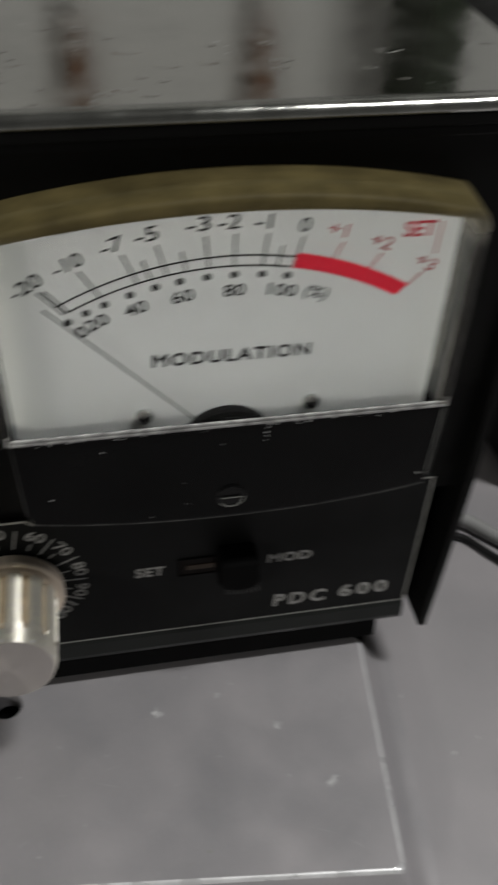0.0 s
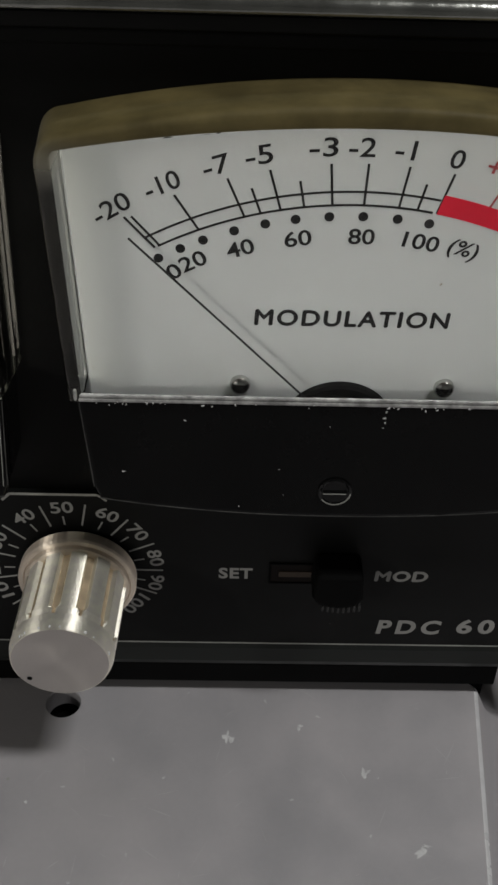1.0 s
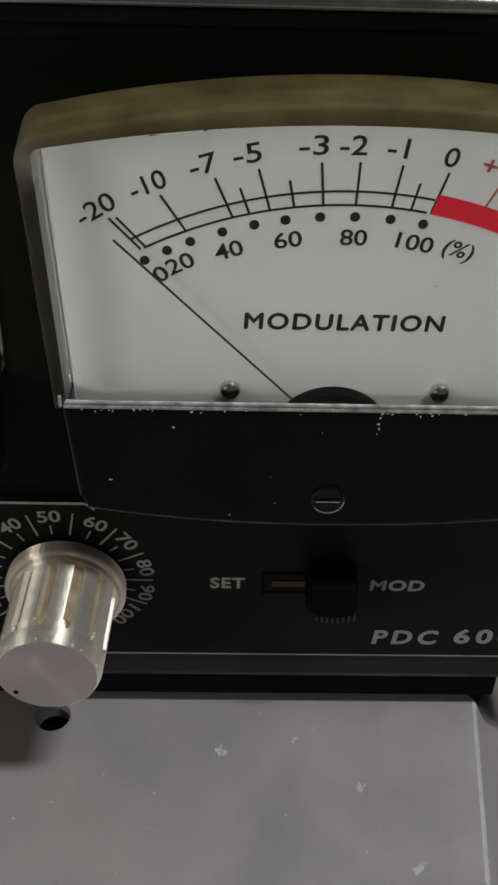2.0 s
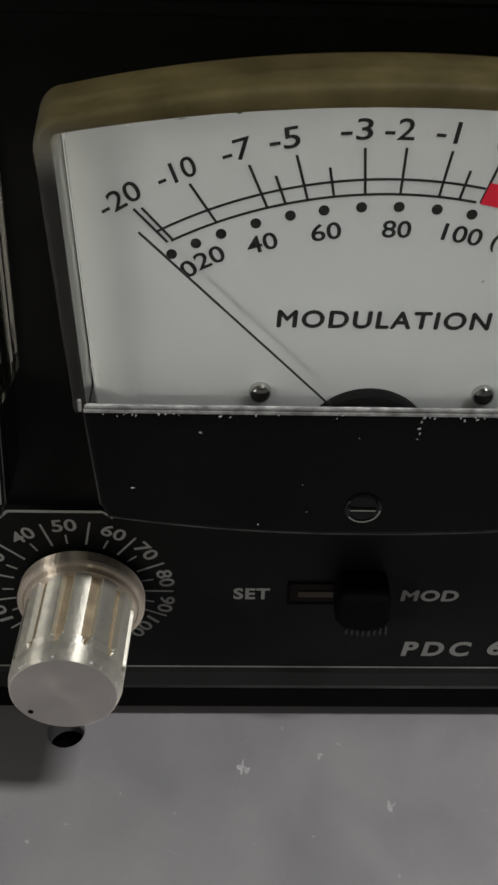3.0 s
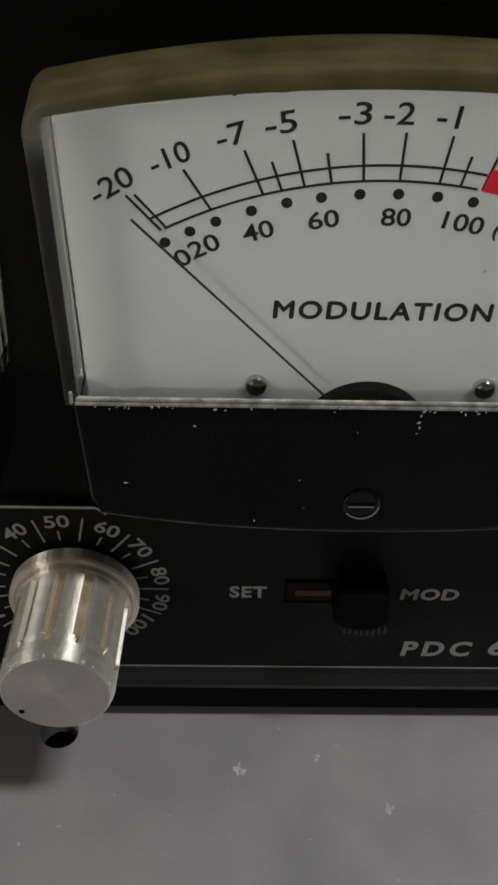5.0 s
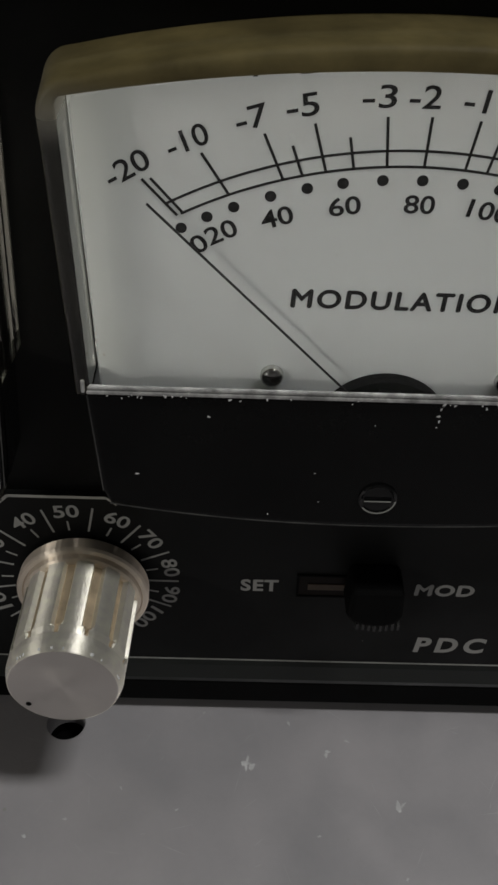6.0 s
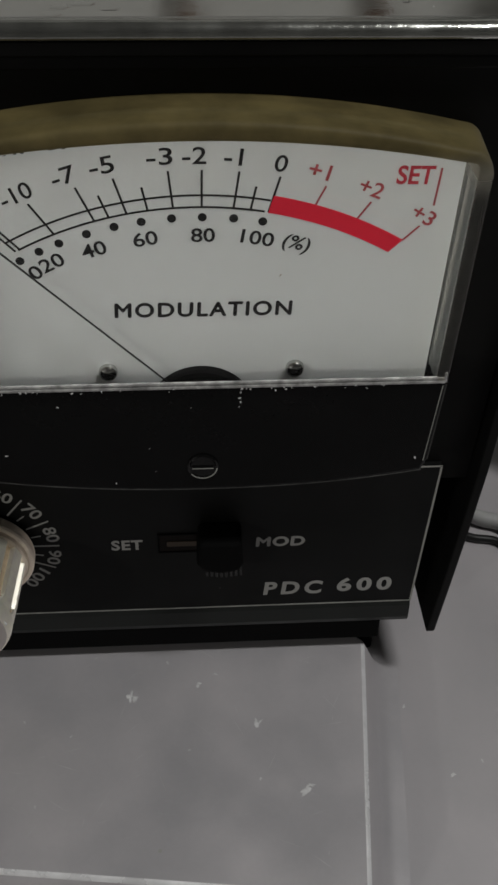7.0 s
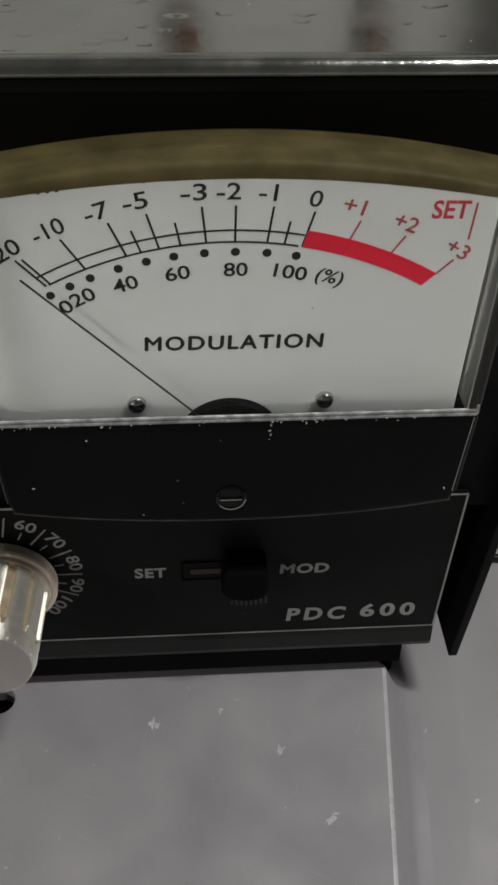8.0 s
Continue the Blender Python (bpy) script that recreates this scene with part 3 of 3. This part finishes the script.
# ribs in a greyer plastic than the slider
for k in range(8):
    part("rib", block(-0.4 + 0.78 * k, -0.05 + 0.78 * k, -5.5, -3.6, 25.7 + 0.12 * abs(k - 3.5), 27.2, 0.06), RIB_GREY, switch, "grey rib")

# ---- the two panel meters ----
PLATE = -2.24


def build_meter(dx, scale_marks):
    """A panel meter with a black lower housing, a clear yellowed window and a white dial; dx moves it sideways."""
    def sh(line):
        return [(x + dx, z) for x, z in line]

    def arch(half, top, fall, n=24):
        return [(-half + 2 * half * i / n, top - fall * (abs(-1 + 2 * i / n) ** 2)) for i in range(n + 1)]

    # lower housing with a bowed bottom edge
    bottom = [(31.2 - 62.4 * i / 24, 46.9 + 2.6 * abs(1 - i / 12) ** 2.2) for i in range(25)]
    low_line = [(32.9, 65.45), (31.9, 51.5)] + bottom + [(-31.9, 51.5), (-32.9, 65.45)]
    body = part("meter_housing", prism(sh(low_line), -7.5, -5.6, 0.55, 4), BLACK_PLASTIC, device, "glossy black lower meter housing with pale scratches")
    part("housing_back", prism(sh([(32.2, 57.0), (31.4, 51.5)] + bottom + [(-31.4, 51.5), (-32.2, 57.0)]), -5.65, 1.1, 0.3), BLACK_PLASTIC, body)
    for side in (-1, 1):
        part("cheek", prism([(x * side + dx, z) for x, z in ((31.5, 52.0), (32.2, 65.3), (32.85, 65.3), (32.1, 52.0))], -5.65, 1.1), BLACK_PLASTIC, body)
    # window: rim of clear plastic, front pane, frosted lower edge
    out, ins = [], []
    for i in range(9):
        out.append((-33.95 - 1.1 * i / 8, 65.4 + 29.3 * i / 8))
        ins.append((-32.3 - 0.95 * i / 8, 65.4 + 30.3 * i / 8))
    for d in range(10, 81, 10):
        a = radians(180 - d)
        out.append((-35.05 + 2.9 + 2.9 * math.cos(a), 94.7 + 3.4 * math.sin(a)))
        ins.append((-33.25 + 0.7 + 0.7 * math.cos(a), 95.7 + 0.9 * math.sin(a)))
    for i in range(17):
        x = -1 + i / 16
        out.append((31.8 * x, 101.8 - 3.6 * x * x))
        ins.append((32.3 * x, 99.6 - 2.95 * x * x))
    out += [(-x, z) for x, z in out[-2::-1]]
    ins += [(-x, z) for x, z in ins[-2::-1]]
    # the window sits a little to one side of the housing
    out = [(x - 1.0 * max(0.0, min(1.0, x / 25)), z) for x, z in out]
    ins = [(x - 1.1 * max(0.0, min(1.0, x / 25)), z) for x, z in ins]
    foot = [(x + 0.7 * max(-1, min(1, x / 28)), z) for x, z in out]

    def between(p, q, f):
        return [(a + (c - a) * f, b + (d - b) * f) for (a, b), (c, d) in zip(p, q)]

    # round the wall: broad foot on the panel, drafted outside, rounded front, straight inside
    rows = [(foot, 1.1), (between(foot, out, 0.02), 0.95), (between(foot, out, 0.05), 0.7), (between(foot, out, 0.88), -6.3), (between(foot, out, 0.94), -6.85), (between(out, ins, 0.02), -7.35), (between(out, ins, 0.1), -7.68), (between(out, ins, 0.24), -7.86), (between(out, ins, 0.4), -7.9),
            (between(out, ins, 0.86), -7.9), (between(out, ins, 0.96), -7.82), (ins, -7.6), (ins, -7.35), (ins, 0.7), (ins, 0.95), (between(ins, foot, 0.04), 1.1), (between(ins, foot, 0.1), 1.12), (between(ins, foot, 0.93), 1.12)]
    bm = bmesh.new()
    rings = [[bm.verts.new((x + dx, y, z)) for x, z in line] for line, y in rows]
    for k, p in enumerate(rings):
        q = rings[(k + 1) % len(rings)]
        for i in range(len(p) - 1):
            bm.faces.new((p[i], p[i + 1], q[i + 1], q[i]))
    bm.faces.new([r[0] for r in rings])
    bm.faces.new([r[-1] for r in rings][::-1])
    rim = part("window_rim", bm, RIM_ACRYLIC, body, "clear aged acrylic window rim, top yellowed to paint light through it", smooth=True)
    rim.visible_shadow = False
    pane = part("window_pane", prism(sh([(-x * 0.998, z) for x, z in ins[::-1]]), -7.7, -6.7), WINDOW_CLEAR, body)
    pane.visible_shadow = False
    # Frosted edge as two pale strips, its two specular lines put into the colour.
    ledge = part("window_ledge", block(-32.7 + dx, 32.4 + dx, -7.95, -7.25, 65.45, 65.9, 0.12), FROSTED_AND_GLINT, body, "frosted chipped lower window edge, paled for its bright highlight")
    part("ledge_highlight", block(-32.6 + dx, 32.3 + dx, -7.88, -7.3, 66.0, 66.4, 0.14), FROSTED_AND_GLINT, ledge)
    # Pale tabs stand in for the glints of clear posts at the corners.
    for tx in (-33.35, 32.1):
        tab = part("corner_glint", block(tx + 0.1 + dx, tx + 0.5 + dx, -8.0, -7.4, 65.6, 67.2, 0.18), FROSTED_AND_GLINT, ledge, "pale tab standing in for a clear post's glint at the window's lower corner")
        tab.visible_shadow = False
    part("dial_plate", prism(sh([(-31.9, 58.0), (30.75, 58.0), (32.0, 94.5)] + [(31.5 - 64.1 * i / 20, 99.62 - 2.95 * abs(1 - i / 10) ** 2) for i in range(21)] + [(-33.15, 94.5)]), PLATE, PLATE + 0.6), DIAL_WHITE, body, "white printed dial card")
    part("movement_cover", turned(-0.5 + dx, 57.9, [(PLATE, 7.5), (PLATE - 0.9, 7.5), (PLATE - 1.3, 7.2)], 64), BLACK_PARTS_AND_SHADE, body)
    part("pivot_bar", block(-1.6 + dx, 0.9 + dx, PLATE - 1.9, PLATE - 1.3, 61.5, 64.2, 0.15), BLACK_PLASTIC, body)
    for sx in (-13.2, 12.5):
        part("screw", turned(sx + dx, 64.8, [(PLATE, 1.3), (PLATE - 0.35, 1.32), (PLATE - 0.8, 1.15), (PLATE - 1.1, 0.75), (PLATE - 1.22, 0.25)], 28), SCREW_METAL, body, "round nickel screw", smooth=True)
    part("zero_adjuster", turned(-0.55 + dx, 51.5, [(-7.4, 2.2), (-7.75, 2.2), (-7.9, 2.0), (-7.7, 1.75), (-7.72, 0.2)], 40), ADJUSTER_BLACK, body, "black slotted adjuster screw")
    part("slot", block(-2.1 + dx, 1.0 + dx, -7.85, -7.7, 51.35, 51.75, 0.05), BLACK_PARTS_AND_SHADE, body)
    # The adjuster's highlights are painted: a pale crescent and a line under the slot.
    part("rim_highlight", arc(-0.55 + dx, 51.5, 1.93, 2.1, 95, 235, -7.87, 24), DULL_EDGE_AND_GLINT, body, "pale crescent painted as the adjuster's rim highlight")
    part("slot_highlight", stroke(-2.1 + dx, 51.28, 0.95 + dx, 51.28, 0.13, -7.84), DULL_EDGE_AND_GLINT, body)
    worn = [(x + dx, z + 0.1) for x, z in bottom]
    part("worn_lit_edge", band(worn, [(x, z + 0.13) for x, z in worn], -7.3, -7.53), WORN_LINE, body, "thin worn line along the housing edge")
    for side in (-1, 1):
        part("worn_lit_edge", stroke(32.75 * side + dx, 65.0, 31.8 * side + dx, 51.6, 0.14, -7.5, 0.03), WORN_LINE, body)
    # Paler line painted where the bevel on this side catches the light.
    part("worn_lit_edge", stroke(32.3 + dx, 64.8, 31.25 + dx, 51.4, 0.12, -7.5, 0.03), DULL_EDGE_AND_GLINT, body, "bright line painted for the lit bevel down the housing's side")
    rnd = random.Random(7)
    for k in range(30):
        part("chip", fleck(dx + rnd.uniform(-32, 32), 65.55 - rnd.uniform(0, 0.7) ** 1.5, rnd.uniform(0.12, 0.32), -7.95, 300 + k, "y", 0.04), FLECK_AND_GLINT, body)
    scale_marks(body, dx)
    # needle at rest at the low end of the scale
    px, pz, tip = -1.2 + dx, 60.05, (-26.08 + dx, 85.3)
    bm = stroke(px, pz, tip[0], tip[1], 0.22, -3.85, 0.16)
    part("needle", bm, NEEDLE_BLACK, body, "thin black needle resting at zero")
    return body


PX, PZ = -0.5, 58.5
CX, CZ = -0.5, 40.59


def on_ray(xb, r):
    """Where the ray from the needle's pivot through the foot (xb, on the inner arc) meets the circle r of the scale."""
    zb = CZ + math.sqrt(48.5 ** 2 - (xb - CX) ** 2)
    d = Vector((xb - PX, zb - PZ)).normalized()
    o = Vector((PX - CX, PZ - CZ))
    b = o.dot(d)
    t = -b + math.sqrt(b * b - o.dot(o) + r * r)
    return PX + d.x * t, PZ + d.y * t


def modulation_scale(body, dx):
    y = PLATE - 0.01
    left, right = -29.3, 30.9
    a0 = math.degrees(math.atan2(-23.9, 43.9))
    zero = math.degrees(math.atan2(8.95, 49.3))
    part("scale_arc", arc(CX, CZ, 49.93, 50.19, a0, zero, y), INK_BLACK, body)
    part("scale_arc", arc(CX, CZ, 48.37, 48.63, a0 + 1.0, zero - 0.5, y), INK_BLACK, body)
    # red overload band
    n = 24
    feet = [8.2 + (23.75 - 8.2) * i / n for i in range(n + 1)]
    part("red_band", band([on_ray(x, 50.75) for x in feet], [on_ray(x, 48.4) for x in feet], y - 0.01, y - 0.05), INK_RED, body, "red overload band")
    for foot, top in ((-23.3, 53.3), (-22.75, 53.0), (-18.3, 53.3), (-13.2, 53.3), (-11.4, 51.6), (-9.2, 53.3), (-6.6, 51.6), (-3.5, 53.3), (0.0, 53.3), (3.9, 53.3), (6.0, 51.6), (8.2, 53.3)):
        p, q = on_ray(foot, 48.5), on_ray(foot, top)
        part("scale_tick", stroke(*p, *q, 0.27, y - 0.005), INK_BLACK, body)
    for foot in (13.05, 18.05, 23.75):
        p, q = on_ray(foot, 50.7), on_ray(foot, 53.4)
        part("scale_tick", stroke(*p, *q, 0.24, y - 0.005), INK_PALE_RED, body)
    part("set_mark", stroke(29.15, 93.8, 28.75, 88.9, 0.26, y), INK_PALE_RED, body)
    for text, x, z, w, turn in (("-20", -28.0, 88.1, 4.6, 31), ("-10", -22.3, 91.0, 4.1, 24), ("-7", -16.4, 93.3, 3.0, 17), ("-5", -11.8, 94.55, 3.0, 11), ("-3", -4.9, 95.6, 3.1, 3),
                                ("-2", -0.75, 95.7, 2.9, 0), ("-1", 3.9, 95.5, 2.2, -4), ("0", 9.6, 94.6, 1.55, -10)):
        lettering("scale_number", text, x, z, w, 2.15, y, INK_BLACK, body, turn=turn, lean=0.05, bold=0.035)
    for text, x, z, w, turn in (("+1", 14.3, 93.6, 2.7, -15), ("+2", 20.8, 91.3, 3.1, -22), ("+3", 27.7, 87.6, 3.1, -31)):
        lettering("scale_number", text, x, z, w, 2.0, y, INK_PALE_RED, body, turn=turn, bold=0.04)
    lettering("scale_word", "SET", 26.05, 92.95, 4.6, 2.45, y, INK_SET_RED, body, turn=-1, bold=0.09, lean=0.05)
    for text, x, z, w, turn in (("0", -21.2, 80.4, 1.6, 35), ("20", -19.0, 81.75, 3.2, 26), ("40", -13.6, 83.5, 3.2, 17), ("60", -7.1, 84.9, 3.1, 9), ("80", 0.1, 85.3, 3.0, 0),
                                ("100", 6.95, 84.8, 4.2, -10)):
        lettering("percent_number", text, x, z, w, 1.95, y, INK_BLACK, body, turn=turn, bold=0.05)
    lettering("percent_number", "(%)", 11.85, 83.8, 3.5, 2.5, y, INK_BLACK, body, turn=-16, lean=0.15, bold=0.06)
    for a in (-28.4, -24.97, -21.55, -17.03, -12.67, -8.51, -3.93, 0.67, 5.39, 9.82):
        b = radians(a)
        part("scale_dot", turned(CX + 47.15 * math.sin(b), CZ + 47.15 * math.cos(b), [(y, 0.56), (y - 0.04, 0.56)], 20), INK_BLACK, body)
    lettering("scale_word", "MODULATION", 0.03, 74.5, 23.4, 2.3, y, INK_BLACK, body, bold=0.1, lean=0.05, spacing=1.16)


def power_scale(body, dx):
    y = PLATE - 0.01
    cx = CX + dx
    part("scale_arc", arc(cx, CZ, 52.5, 52.76, -30, 30.4, y), INK_BLACK, body)
    part("scale_arc", arc(cx, CZ, 50.95, 51.2, -30, 30.1, y), INK_BLACK, body)
    part("scale_tick", stroke(-48.8, 86.0, -51.2, 83.2, 0.27, y), INK_BLACK, body)
    lettering("scale_number", "1000", -47.4, 87.25, 5.9, 2.0, y, INK_BLACK, body, turn=-34, bold=0.05)
    lettering("scale_number", "0", -51.1, 81.3, 1.6, 2.0, y, INK_BLACK, body, turn=-32, bold=0.05)


right_meter = build_meter(0.0, modulation_scale)
left_meter = build_meter(PITCH, power_scale)
for k, (x, z, size) in enumerate(((4.75, 64.4, 0.3), (4.6, 63.5, 0.32), (4.75, 62.8, 0.26), (4.6, 62.0, 0.22), (-27.9, 54.3, 0.35), (-19.9, 62.6, 0.3), (-2.0, 62.0, 0.14), (-8.0, 55.0, 0.14), (-7.3, 50.7, 0.16),
                                  (-13, 48.6, 0.2), (30.0, 52.0, 0.4), (-16.6, 64.8, 0.28), (-27, 64.9, 0.25))):
    part("scratch", fleck(x, z, size, -7.5, 120 + k, "y", 0.03), FLECK_AND_GLINT, right_meter)
for k, (x, z, size) in enumerate(((-49.0, 61.0, 0.35), (-52.4, 54.0, 0.35), (-45.5, 51.9, 0.3), (-46.4, 51.3, 0.2))):
    part("scratch", fleck(x, z, size, -7.5, 150 + k, "y", 0.03), FLECK_AND_GLINT, left_meter)

for k, (x, z, size) in enumerate(((-27.7, 69.1, 0.18), (-31.4, 66.8, 0.2), (-7.4, 79.6, 0.14), (10.0, 79.4, 0.3), (18.5, 70.2, 0.12))):
    part("dust_speck", fleck(x, z, size, PLATE, 170 + k, "y", 0.03), SPECK_BROWN, right_meter)

# ---- beside the instrument ----
tagged(part("black_cable", rope([(30, 90, BENCH + 0.9), (46, 44, BENCH + 0.9), (56, 34.0, BENCH + 0.9), (63, 31.5, BENCH + 0.9), (69, 23, BENCH + 0.9), (90, -5, BENCH + 0.9), (140, -20, BENCH + 0.9)], 0.9), CABLE_BLACK, smooth=True),
       "thin black cable lying on the bench", "cable")
tagged(part("grey_cable", rope([(34, 100, BENCH + 1.8), (50, 52, BENCH + 1.8), (58.5, 39.5, BENCH + 1.8), (65, 36.0, BENCH + 1.8), (72, 28, BENCH + 1.8), (95, 2, BENCH + 1.8), (150, -5, BENCH + 1.8)], 1.8), CABLE_GREY, smooth=True),
       "light grey round cable lying on the bench", "cable")
supply = thing("equipment_case", "plain black equipment case standing on the bench", "equipment")
part("body", block(80, 260, 46, 300, BENCH + 3, 75, 2), COVER_PAINT, supply)
for fx in (90, 250):
    for fy in (56, 290):
        part("foot", block(fx - 5, fx + 5, fy - 5, fy + 5, BENCH, BENCH + 3, 0.8), BLACK_PARTS_AND_SHADE, supply)
